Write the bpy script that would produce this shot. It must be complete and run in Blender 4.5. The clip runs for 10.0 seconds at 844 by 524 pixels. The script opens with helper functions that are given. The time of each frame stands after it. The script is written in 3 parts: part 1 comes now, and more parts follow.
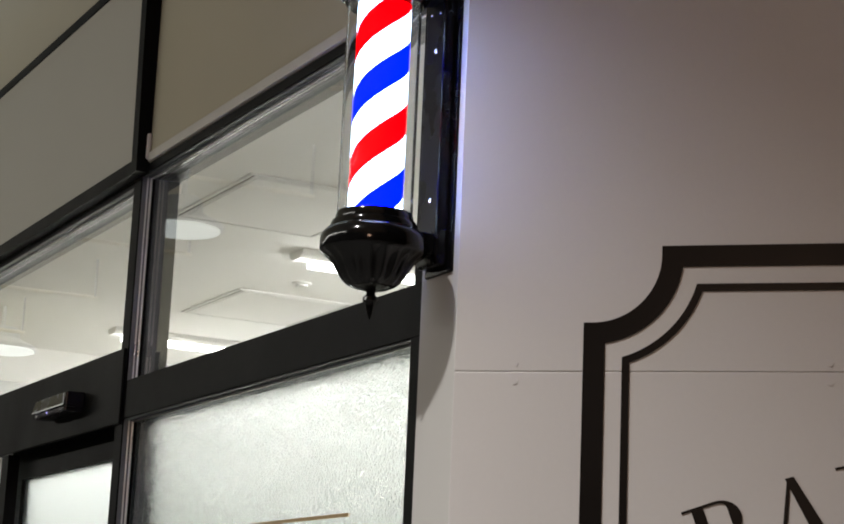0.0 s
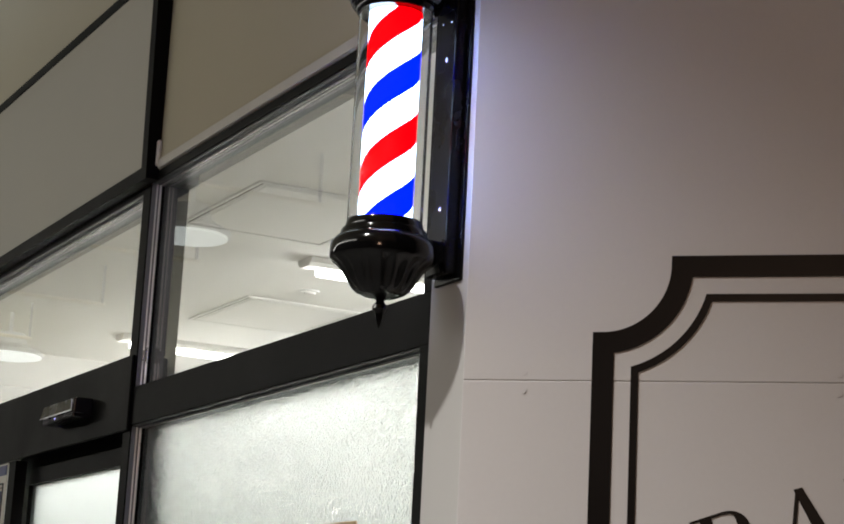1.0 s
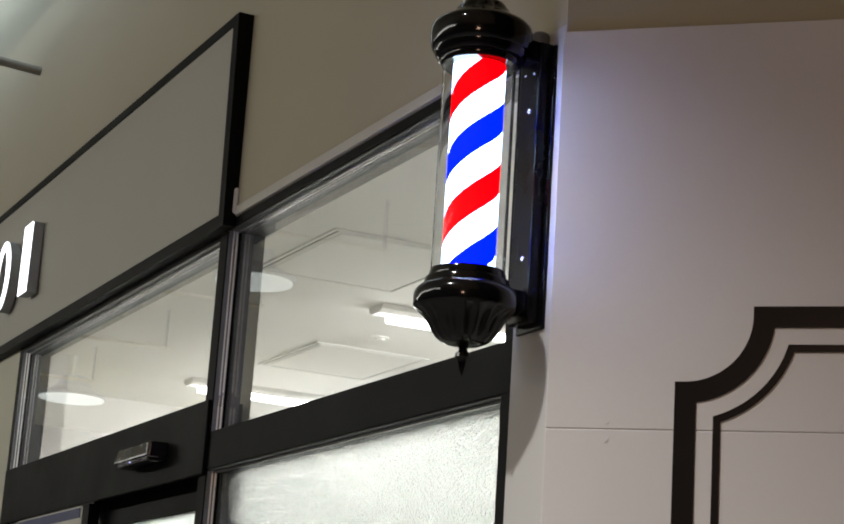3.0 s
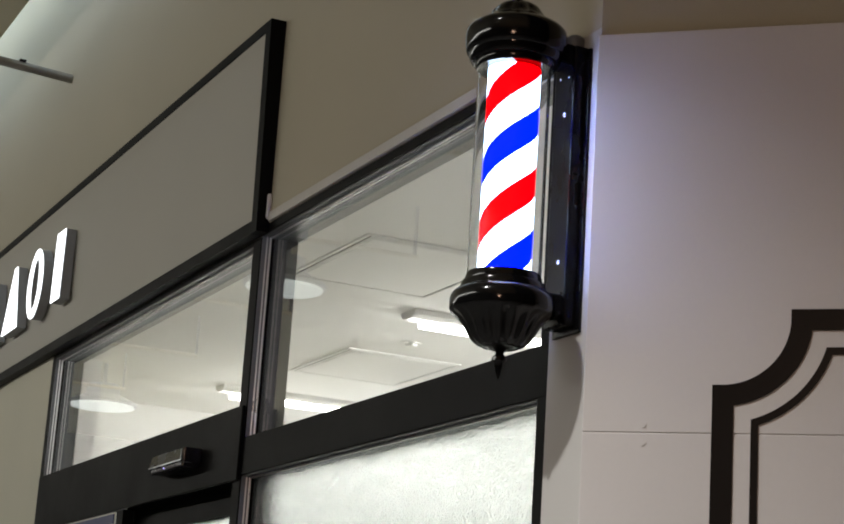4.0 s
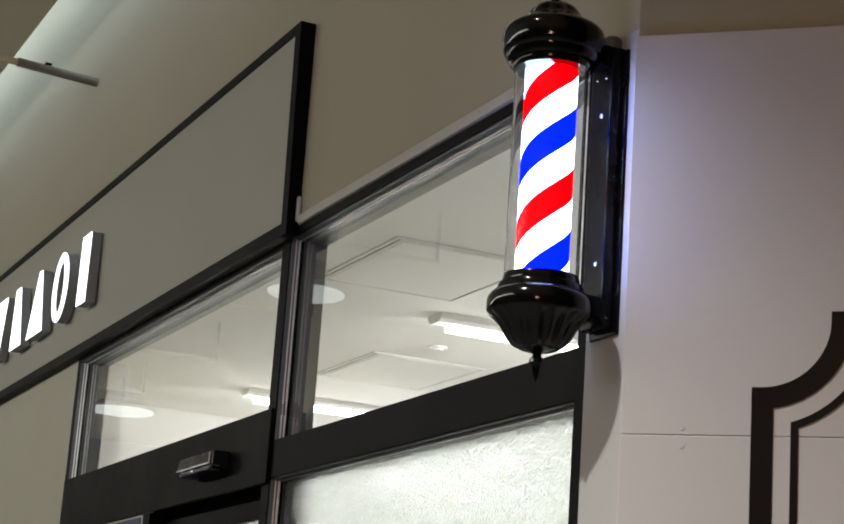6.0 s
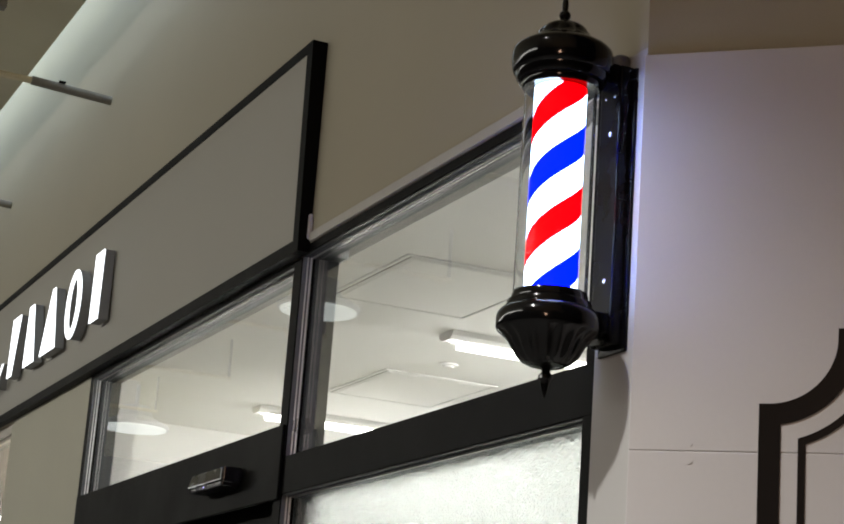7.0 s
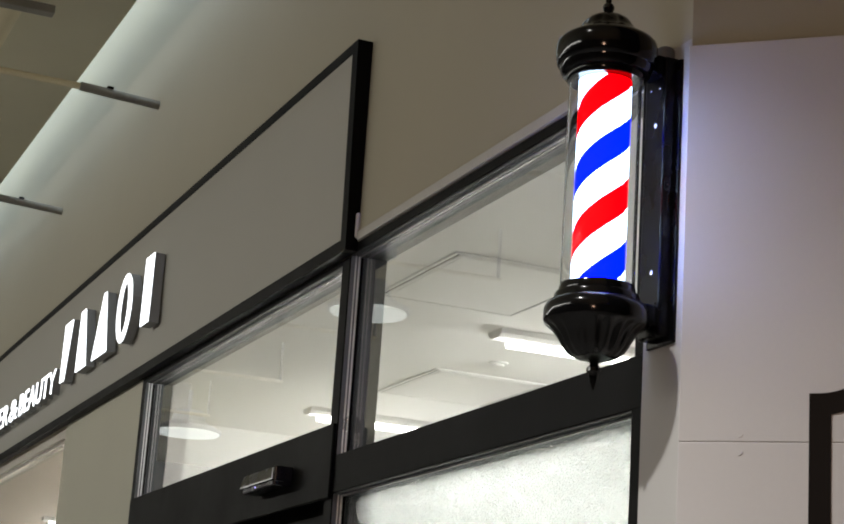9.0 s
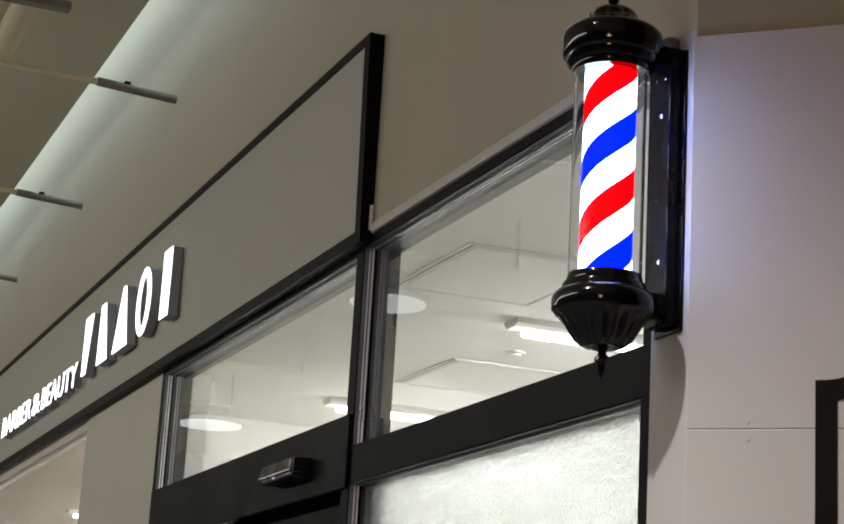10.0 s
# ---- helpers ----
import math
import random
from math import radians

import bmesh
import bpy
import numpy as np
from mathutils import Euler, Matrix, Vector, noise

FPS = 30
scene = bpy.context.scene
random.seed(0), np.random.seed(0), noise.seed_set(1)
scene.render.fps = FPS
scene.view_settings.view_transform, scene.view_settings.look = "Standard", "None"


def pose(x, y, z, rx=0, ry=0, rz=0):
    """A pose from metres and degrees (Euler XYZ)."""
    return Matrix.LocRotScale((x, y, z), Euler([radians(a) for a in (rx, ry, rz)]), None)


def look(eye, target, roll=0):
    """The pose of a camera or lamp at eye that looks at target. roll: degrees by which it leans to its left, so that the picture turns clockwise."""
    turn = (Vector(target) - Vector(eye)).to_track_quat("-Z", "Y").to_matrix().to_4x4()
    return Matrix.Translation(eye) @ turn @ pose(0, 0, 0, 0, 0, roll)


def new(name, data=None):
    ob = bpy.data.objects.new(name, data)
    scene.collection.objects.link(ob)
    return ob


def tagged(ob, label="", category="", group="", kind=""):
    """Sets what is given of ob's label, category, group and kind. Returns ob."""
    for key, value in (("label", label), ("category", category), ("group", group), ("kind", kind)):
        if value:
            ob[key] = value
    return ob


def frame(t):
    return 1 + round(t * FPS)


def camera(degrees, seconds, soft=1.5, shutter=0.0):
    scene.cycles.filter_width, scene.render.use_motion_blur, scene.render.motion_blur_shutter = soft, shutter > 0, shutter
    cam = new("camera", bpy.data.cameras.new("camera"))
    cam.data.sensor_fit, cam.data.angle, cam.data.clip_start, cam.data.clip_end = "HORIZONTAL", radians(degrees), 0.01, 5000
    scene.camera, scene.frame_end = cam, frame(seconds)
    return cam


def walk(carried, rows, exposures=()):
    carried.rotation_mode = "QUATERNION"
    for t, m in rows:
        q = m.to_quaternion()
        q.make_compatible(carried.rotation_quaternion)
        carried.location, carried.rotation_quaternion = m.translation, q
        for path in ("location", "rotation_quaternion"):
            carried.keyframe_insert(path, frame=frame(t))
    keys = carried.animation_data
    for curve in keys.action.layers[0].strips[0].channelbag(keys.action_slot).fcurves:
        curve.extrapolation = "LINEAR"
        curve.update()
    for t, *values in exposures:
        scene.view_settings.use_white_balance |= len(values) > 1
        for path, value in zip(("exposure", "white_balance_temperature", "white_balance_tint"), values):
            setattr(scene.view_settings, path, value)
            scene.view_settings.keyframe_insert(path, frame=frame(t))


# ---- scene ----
cam = camera(26.213, 10.0, soft=1.9)
walk(cam, [
    (0, look((3.1935, -1.6796, 1.5987), (-0.2612, 0.1473, 2.4514), 2.520)),
    (0.5, look((3.1982, -1.6773, 1.5976), (-0.2575, 0.1435, 2.4595), 2.746)),
    (1, look((3.1939, -1.6865, 1.5972), (-0.2645, 0.1249, 2.4678), 2.939)),
    (1.5, look((3.1997, -1.7041, 1.5970), (-0.2633, 0.0895, 2.4864), 3.178)),
    (2, look((3.2070, -1.7161, 1.5976), (-0.2622, 0.0536, 2.5101), 3.424)),
    (2.5, look((3.2076, -1.7356, 1.5924), (-0.2754, -0.0107, 2.5375), 3.685)),
    (3, look((3.2058, -1.7547, 1.5905), (-0.2906, -0.0663, 2.5520), 3.735)),
    (4.5, look((3.1840, -1.7725, 1.5803), (-0.3437, -0.1568, 2.5524), 3.773)),
    (5, look((3.1668, -1.7822, 1.5786), (-0.3640, -0.1720, 2.5486), 3.828)),
    (5.5, look((3.1600, -1.7944, 1.5771), (-0.3705, -0.1859, 2.5507), 3.889)),
    (7, look((3.1906, -1.8051, 1.5638), (-0.3449, -0.2384, 2.5865), 4.186)),
    (7.5, look((3.2027, -1.8097, 1.5603), (-0.3331, -0.2554, 2.6005), 4.194)),
    (8, look((3.1991, -1.8092, 1.5578), (-0.3436, -0.2737, 2.6025), 4.094)),
    (8.5, look((3.2022, -1.8049, 1.5527), (-0.3559, -0.3013, 2.5916), 3.955)),
    (9, look((3.1923, -1.7963, 1.5465), (-0.3869, -0.3323, 2.5693), 3.806)),
    (9.5, look((3.1997, -1.7840, 1.5433), (-0.3968, -0.3511, 2.5491), 3.595)),
    (10, look((3.2395, -1.7838, 1.5427), (-0.3647, -0.3643, 2.5403), 3.385)),
])

# ---- world and light ----
world = bpy.data.worlds.new("night")
scene.world = world
world.use_nodes = True
world.node_tree.nodes["Background"].inputs["Color"].default_value = (0.55, 0.62, 0.75, 1)
world.node_tree.nodes["Background"].inputs["Strength"].default_value = 0.01
scene.view_settings.exposure = 0.03
LAMP_POWER = 0.9       # glowing discs of the pendant lamps under the canopy
KEY_POWER = 790.0      # narrow beam of the lamp by the corner
ROW_POWER = 176.0     # unseen light line added across the street to fill the facade
WARM_POWER = 62.0     # warm fill added out of view, tints the corner wall and board
COVE_POWER = 3.5
TUBE_POWER = 182.0
LETTER_POWER = 2.5
POLE_POWER = 10.0      # lit drum of the barber pole


# ---- materials ----
def nodes_of(name):
    m = bpy.data.materials.new(name)
    m.use_nodes = True
    return m, m.node_tree.nodes, m.node_tree.links, m.node_tree.nodes["Principled BSDF"]


def surface(name, col, rough=0.5, metal=0.0, vary=0.12, scale=3.0, grain=60.0, bump=0.1, depth=0.002, coat=0.0, aniso=None, spec=0.5):
    """A painted, metal or plaster surface with two scales of variation and fine relief."""
    m, n, l, b = nodes_of(name)
    pos = n.new("ShaderNodeNewGeometry").outputs["Position"]
    if aniso:
        mp = n.new("ShaderNodeMapping")
        mp.inputs["Scale"].default_value = aniso
        l.new(pos, mp.inputs["Vector"])
        pos = mp.outputs["Vector"]
    big = n.new("ShaderNodeTexNoise")
    big.inputs["Scale"].default_value, big.inputs["Detail"].default_value = scale, 5
    fine = n.new("ShaderNodeTexNoise")
    fine.inputs["Scale"].default_value, fine.inputs["Detail"].default_value = grain, 4
    for t in (big, fine):
        l.new(pos, t.inputs["Vector"])
    add = n.new("ShaderNodeMath")
    add.operation = "MULTIPLY_ADD"
    add.inputs[1].default_value = 0.35
    l.new(fine.outputs["Fac"], add.inputs[0])
    l.new(big.outputs["Fac"], add.inputs[2])
    ramp = n.new("ShaderNodeMapRange")
    ramp.inputs["From Min"].default_value, ramp.inputs["From Max"].default_value = 0.35, 1.0
    ramp.inputs["To Min"].default_value, ramp.inputs["To Max"].default_value = 1 - vary, 1 + vary
    l.new(add.outputs[0], ramp.inputs["Value"])
    mul = n.new("ShaderNodeVectorMath")
    mul.operation = "SCALE"
    mul.inputs[0].default_value = col
    l.new(ramp.outputs["Result"], mul.inputs["Scale"])
    l.new(mul.outputs["Vector"], b.inputs["Base Color"])
    rr = n.new("ShaderNodeMapRange")
    rr.inputs["To Min"].default_value, rr.inputs["To Max"].default_value = max(rough - 0.08, 0.02), min(rough + 0.1, 1)
    l.new(big.outputs["Fac"], rr.inputs["Value"])
    l.new(rr.outputs["Result"], b.inputs["Roughness"])
    b.inputs["Metallic"].default_value = metal
    b.inputs["Coat Weight"].default_value = coat
    b.inputs["Specular IOR Level"].default_value = spec
    if bump:
        bp = n.new("ShaderNodeBump")
        bp.inputs["Strength"].default_value, bp.inputs["Distance"].default_value = bump, depth
        l.new(fine.outputs["Fac"], bp.inputs["Height"])
        l.new(bp.outputs["Normal"], b.inputs["Normal"])
    return m


def glow(name, col, power, gloss=0.4):
    m, n, l, b = nodes_of(name)
    b.inputs["Base Color"].default_value = (0.8, 0.8, 0.8, 1)
    b.inputs["Roughness"].default_value = gloss
    b.inputs["Emission Color"].default_value = (*col, 1)
    b.inputs["Emission Strength"].default_value = power
    return m


def clear(name, tint=(0.97, 0.98, 0.97), ior=1.5):
    """Clear glass or acrylic."""
    m, n, l, b = nodes_of(name)
    b.inputs["Base Color"].default_value = (*tint, 1)
    b.inputs["Transmission Weight"].default_value = 1.0
    b.inputs["Roughness"].default_value = 0.0
    b.inputs["IOR"].default_value = ior
    return m


def pattern_glass(name, rough, strength, tint):
    """Cast glass with a hammered relief that scatters what lies behind it."""
    m, n, l, b = nodes_of(name)
    b.inputs["Base Color"].default_value = (*tint, 1)
    b.inputs["Transmission Weight"].default_value = 1.0
    b.inputs["Roughness"].default_value = rough
    b.inputs["IOR"].default_value = 1.4
    if strength:
        pos = n.new("ShaderNodeNewGeometry").outputs["Position"]
        w = n.new("ShaderNodeTexVoronoi")
        w.feature = "SMOOTH_F1"
        w.inputs["Scale"].default_value, w.inputs["Smoothness"].default_value = 190, 0.6
        mp = n.new("ShaderNodeMapping")
        mp.inputs["Scale"].default_value = (0.75, 1, 1)
        l.new(pos, mp.inputs["Vector"])
        l.new(mp.outputs["Vector"], w.inputs["Vector"])
        bp = n.new("ShaderNodeBump")
        bp.inputs["Strength"].default_value, bp.inputs["Distance"].default_value = strength, 0.006
        l.new(w.outputs["Distance"], bp.inputs["Height"])
        l.new(bp.outputs["Normal"], b.inputs["Normal"])
    return m


PITCH = 0.259
STRIPE_Z = 2.804
STRIPE_TURN = radians(-28.3)


def striped():
    """Printed film that winds up the lit drum: red, white, blue, white."""
    m, n, l, b = nodes_of("striped_film")
    tc = n.new("ShaderNodeTexCoord")
    sep = n.new("ShaderNodeSeparateXYZ")
    l.new(tc.outputs["Object"], sep.inputs[0])

    def op(kind, a, c):
        k = n.new("ShaderNodeMath")
        k.operation = kind
        for s, v in zip(k.inputs, (a, c)):
            if isinstance(v, (int, float)):
                s.default_value = v
            else:
                l.new(v, s)
        return k.outputs[0]
    turn = op("DIVIDE", op("SUBTRACT", op("ARCTAN2", sep.outputs["Y"], sep.outputs["X"]), STRIPE_TURN), 2 * math.pi)
    up = op("DIVIDE", op("SUBTRACT", sep.outputs["Z"], STRIPE_Z), PITCH)
    s = op("FRACT", op("ADD", op("SUBTRACT", up, turn), 20.0), 0.0)
    ramp = n.new("ShaderNodeValToRGB")
    ramp.color_ramp.interpolation = "CONSTANT"
    els = ramp.color_ramp.elements
    white = (0.52, 0.70, 1.0, 1)
    els[0].position, els[0].color = 0.0, (0.25, 0.0, 0.0004, 1)
    els[1].position, els[1].color = 0.25, white
    for p, c in ((0.5, (0.0, 0.0026, 0.8, 1)), (0.75, white)):
        e = els.new(p)
        e.color = c
    l.new(s, ramp.inputs["Fac"])
    b.inputs["Base Color"].default_value = (0.004, 0.004, 0.004, 1)
    l.new(ramp.outputs["Color"], b.inputs["Emission Color"])
    b.inputs["Emission Strength"].default_value = POLE_POWER
    b.inputs["Specular IOR Level"].default_value = 0.0
    b.inputs["Roughness"].default_value = 0.5
    return m


M_INFILL = surface("olive_grey_infill", (0.56, 0.545, 0.44), 0.6, vary=0.05, scale=1.5, grain=180, bump=0.08, depth=0.001)
M_WALL = surface("facade_render", (0.415, 0.378, 0.285), 0.8, vary=0.06, scale=1.2, grain=220, bump=0.25, depth=0.001)
M_PIER = surface("pier_paint", (0.50, 0.49, 0.475), 0.7, vary=0.05, scale=1.5, grain=200, bump=0.15, depth=0.001)
M_SIGN = surface("sign_board_paint", (0.40, 0.385, 0.335), 0.55, vary=0.05, scale=1.5, grain=150, bump=0.05)
M_PANEL = surface("white_board", (0.62, 0.60, 0.595), 0.42, vary=0.035, scale=1.6, grain=120, bump=0.04, depth=0.001)
M_TRIM = surface("pale_trim", (0.66, 0.64, 0.62), 0.4, vary=0.06, scale=8, grain=140, bump=0.05)
M_FLASH = surface("dull_flashing", (0.50, 0.48, 0.44), 0.5, vary=0.08, scale=6, grain=120, bump=0.05)
M_DARK = surface("dark_bronze_metal", (0.0032, 0.0031, 0.003), 0.5, spec=0.07, vary=0.2, scale=4, grain=200, bump=0.05, depth=0.0006)
M_GREY = surface("grey_anodised", (0.13, 0.135, 0.15), 0.42, metal=0.2, vary=0.15, scale=6, grain=160, bump=0.05, depth=0.0006)
M_REVEAL = surface("dark_reveal_lining", (0.048, 0.053, 0.057), 0.38, vary=0.2, scale=7, grain=140, bump=0.04, depth=0.0006)
M_SILVER = surface("silver_bead", (0.62, 0.62, 0.62), 0.3, metal=0.8, vary=0.1, scale=8, grain=200, bump=0.04, depth=0.0005)
M_BLACK = surface("gloss_black_enamel", (0.003, 0.003, 0.0033), 0.10, vary=0.3, scale=9, grain=50, bump=0.04, depth=0.0008, spec=0.35)
M_BRACKET = surface("satin_black_steel", (0.003, 0.003, 0.0035), 0.26, spec=0.14, vary=0.3, scale=7, grain=90, bump=0.06, depth=0.0006)
M_CHROME = surface("screw_steel", (0.75, 0.75, 0.75), 0.15, metal=1.0, vary=0.1, scale=30, grain=300, bump=0.03, depth=0.0004)
M_VINYL = surface("black_vinyl", (0.005, 0.0045, 0.0045), 0.35, spec=0.15, vary=0.2, scale=5, grain=180, bump=0.05, depth=0.0004)
M_CEIL = surface("ceiling_board", (0.82, 0.815, 0.80), 0.9, vary=0.03, scale=2, grain=180, bump=0.12, depth=0.001)
M_CEIL_WARM = surface("warm_ceiling_paint", (0.80, 0.70, 0.61), 0.85, vary=0.04, scale=2, grain=150, bump=0.1, depth=0.001)
M_ROOM = surface("room_wall_paint", (0.83, 0.825, 0.81), 0.85, vary=0.04, scale=2, grain=150, bump=0.1, depth=0.001)
M_JOINT = surface("ceiling_joint_shade", (0.12, 0.115, 0.11), 0.8, vary=0.1)
M_FLOOR = surface("paving", (0.16, 0.155, 0.15), 0.6, vary=0.2, scale=2, grain=60, bump=0.2)
M_STREET = surface("street_wall_dark", (0.10, 0.095, 0.09), 0.8, vary=0.1, scale=1.2, grain=90, bump=0.15)
M_SOFFIT = surface("canopy_soffit", (0.68, 0.64, 0.49), 0.8, vary=0.07, scale=1.2, grain=120, bump=0.15)
M_PIPE = surface("cream_pipe_paint", (0.66, 0.58, 0.38), 0.45, vary=0.08, scale=4, grain=90, bump=0.06)
M_STEEL = surface("dull_galvanised", (0.24, 0.225, 0.195), 0.5, metal=0.5, vary=0.2, scale=9, grain=80, bump=0.1)
M_SENSOR = surface("sensor_plastic", (0.030, 0.029, 0.025), 0.25, vary=0.15, scale=20, grain=150, bump=0.04, depth=0.0005)
M_SENSOR_DARK = surface("sensor_window", (0.01, 0.01, 0.014), 0.12, vary=0.2, scale=20, grain=150, bump=0.0)
M_BLUE = surface("poster_blue", (0.035, 0.045, 0.14), 0.4, vary=0.15, scale=6)
M_CREAM = surface("poster_cream", (0.62, 0.60, 0.54), 0.45, vary=0.06, scale=6)
M_GOLD = surface("gold_foil_line", (0.36, 0.25, 0.12), 0.4, metal=0.4, vary=0.15, scale=20)
M_RETURN = surface("letter_return", (0.26, 0.265, 0.27), 0.45, vary=0.15, scale=10)
M_LIGHT_FRAME = surface("pale_window_frame", (0.62, 0.57, 0.50), 0.5, vary=0.06, scale=5)
M_GLASS = clear("window_glass", (0.96, 0.98, 0.97), 1.5)
M_TUBE_GLASS = clear("acrylic_tube", (0.97, 0.975, 0.98), 1.08)
M_FROST = pattern_glass("hammered_glass", 0.0, 0.12, (0.60, 0.655, 0.65))
M_FILM = pattern_glass("frosted_door_glass", 0.35, 0.0, (0.65, 0.715, 0.715))
M_STRIPE = striped()
M_LED = glow("led_tube_glow", (1.0, 0.985, 0.945), TUBE_POWER)
M_LETTER = glow("letter_face_glow", (0.93, 0.97, 1.0), LETTER_POWER)
M_DISC = glow("lamp_disc_glow", (0.92, 1.0, 0.96), LAMP_POWER)
M_COVE = glow("cove_glow", (0.70, 0.85, 1.0), COVE_POWER)
M_DOT = glow("sensor_led", (0.25, 0.2, 1.0), 1.5)
M_LAMP = surface("lamp_housing", (0.45, 0.46, 0.46), 0.45, metal=0.3, vary=0.1)


# ---- mesh helpers ----
def box(bm, x0, x1, y0, y1, z0, z1, bevel=0.0):
    made = bmesh.ops.create_cube(bm, size=1)["verts"]
    for v in made:
        v.co = Vector((x0 if v.co.x < 0 else x1, y0 if v.co.y < 0 else y1, z0 if v.co.z < 0 else z1))
    if bevel:
        bmesh.ops.bevel(bm, geom=list({e for v in made for e in v.link_edges}), offset=bevel, segments=2, profile=0.5, affect="EDGES")


def tube(bm, a, b, r, seg=20, r2=None):
    a, b = Vector(a), Vector(b)
    turn = (b - a).to_track_quat("Z", "Y").to_matrix().to_4x4()
    bmesh.ops.create_cone(bm, cap_ends=True, segments=seg, radius1=r, radius2=r if r2 is None else r2, depth=(b - a).length,
                          matrix=Matrix.Translation((a + b) / 2) @ turn)


def lathe(bm, profile, x=0, y=0, seg=64, flute=None):
    """Turn (z, r) pairs round an upright axis; flute(z, angle) scales the radius."""
    rings = []
    for z, r in profile:
        rings.append([bm.verts.new((x + r * (flute(z, a) if flute else 1) * math.cos(a), y + r * (flute(z, a) if flute else 1) * math.sin(a), z))
                      for a in (2 * math.pi * k / seg for k in range(seg))])
    for lo, hi in zip(rings, rings[1:]):
        for k in range(seg):
            bm.faces.new((lo[k], lo[(k + 1) % seg], hi[(k + 1) % seg], hi[k]))
    bm.faces.new(list(reversed(rings[0])))
    bm.faces.new(rings[-1])
    bmesh.ops.recalc_face_normals(bm, faces=bm.faces)


def slab(bm, outline, y0, y1, holes=()):
    """A flat figure in x, z, thick in y."""
    n = len(outline)
    front = [bm.verts.new((u, y0, v)) for u, v in outline]
    back = [bm.verts.new((u, y1, v)) for u, v in outline]
    bm.faces.new(front)
    bm.faces.new(list(reversed(back)))
    for k in range(n):
        bm.faces.new((front[k], back[k], back[(k + 1) % n], front[(k + 1) % n]))
    bmesh.ops.recalc_face_normals(bm, faces=bm.faces)


def part(name, bm, material, parent=None, label="", smooth=False):
    me = bpy.data.meshes.new(name)
    bm.to_mesh(me)
    bm.free()
    for mm in (material if isinstance(material, (list, tuple)) else (material,)):
        me.materials.append(mm)
    if smooth:
        for f in me.polygons:
            f.use_smooth = True
        me.set_sharp_from_angle(angle=radians(38))
    ob = new(name, me)
    ob.parent = parent
    if label:
        ob["label"] = label
    return ob


def block(name, dims, material, parent=None, label="", bevel=0.0):
    bm = bmesh.new()
    box(bm, *dims, bevel)
    return part(name, bm, material, parent, label)


def thing(name, label, category, group="", at=(0, 0, 0), kind=""):
    ob = new(name)
    ob.location = at
    return tagged(ob, label, category, group, kind)


def structure(ob, label, category):
    return tagged(ob, label, category, kind="structure")


# ---- facade: y = 0 is the street face, the shop lies at y > 0 ----
BAR_Z0, BAR_Z1 = 2.230, 2.341
HEAD_Z0, HEAD_Z1 = 2.950, 2.975
MUL_X0, MUL_X1 = -1.835, -1.77
CORNER = 0.182
ANGLE = 47.0
DEPTH = 0.122

bm = bmesh.new()
box(bm, -18.0, -1.80, 0.0, 0.13, 2.945, 5.3)
box(bm, -1.80, CORNER, 0.0, 0.13, HEAD_Z1, 5.3)
structure(part("wall_facade", bm, M_WALL), "grey-beige rendered shop wall above the windows", "wall")
structure(block("wall_pier", (0.022, CORNER, 0.0, 0.2, 0, HEAD_Z1), M_PIER), "narrow grey rendered wall strip beside the window", "wall")
structure(block("wall_panel", (-5.69, -4.205, 0.0, 0.2, 0, 2.945), M_INFILL), "plain olive-grey wall panel between shop windows", "wall")

structure(block("mullion", (MUL_X0, MUL_X1, 0.0, DEPTH, 0, 2.945), M_DARK, bevel=0.002), "dark bronze metal window post", "mullion")


def beads(parent, x, z0, z1, front=0.0, end=DEPTH, lining=M_GREY):
    """The reveal beside a pane: grey lining, two silver beads, a black gasket and the dark lining behind the glass."""
    block("reveal_lining", (x, x + 0.003, front + 0.004, front + 0.033, z0, z1), lining, parent, "grey anodised lining")
    for y, w in ((0.016, 0.004), (0.026, 0.005)):
        block("glazing_bead", (x + 0.003, x + 0.007, front + y, front + y + w, z0, z1), M_SILVER, parent, "silver bead", bevel=0.001)
    block("gasket", (x, x + 0.006, front + 0.033, front + 0.0415, z0, z1), M_DARK, parent, "black rubber gasket", bevel=0.002)
    block("inner_lining", (x, x + 0.003, front + 0.042, end, z0, z1), M_REVEAL, parent, "dark grey lining")


def head_beads(parent, x0, x1, z, front=0.0, end=DEPTH):
    block("head_lining", (x0, x1, front + 0.006, front + 0.035, z - 0.003, z), M_REVEAL, parent, "dark grey lining")
    block("glazing_bead", (x0 + 0.01, x1, front + 0.018, front + 0.021, z - 0.006, z - 0.003), M_GREY, parent, "grey bead", bevel=0.001)
    block("glazing_bead", (x0 + 0.01, x1, front + 0.028, front + 0.033, z - 0.007, z - 0.003), M_SILVER, parent, "silver bead", bevel=0.001)
    block("gasket", (x0, x1, front + 0.035, front + 0.0415, z - 0.006, z), M_REVEAL, parent, "dark rubber gasket")
    block("inner_lining", (x0, x1, front + 0.042, end, z - 0.003, z), M_REVEAL, parent, "dark grey lining")


def pane(parent, x0, x1, z0, z1, y, material=None, name="pane"):
    ob = block(name, (x0, x1, y, y + 0.006, z0, z1), material or M_GLASS, parent)
    ob.visible_shadow = False
    return ob


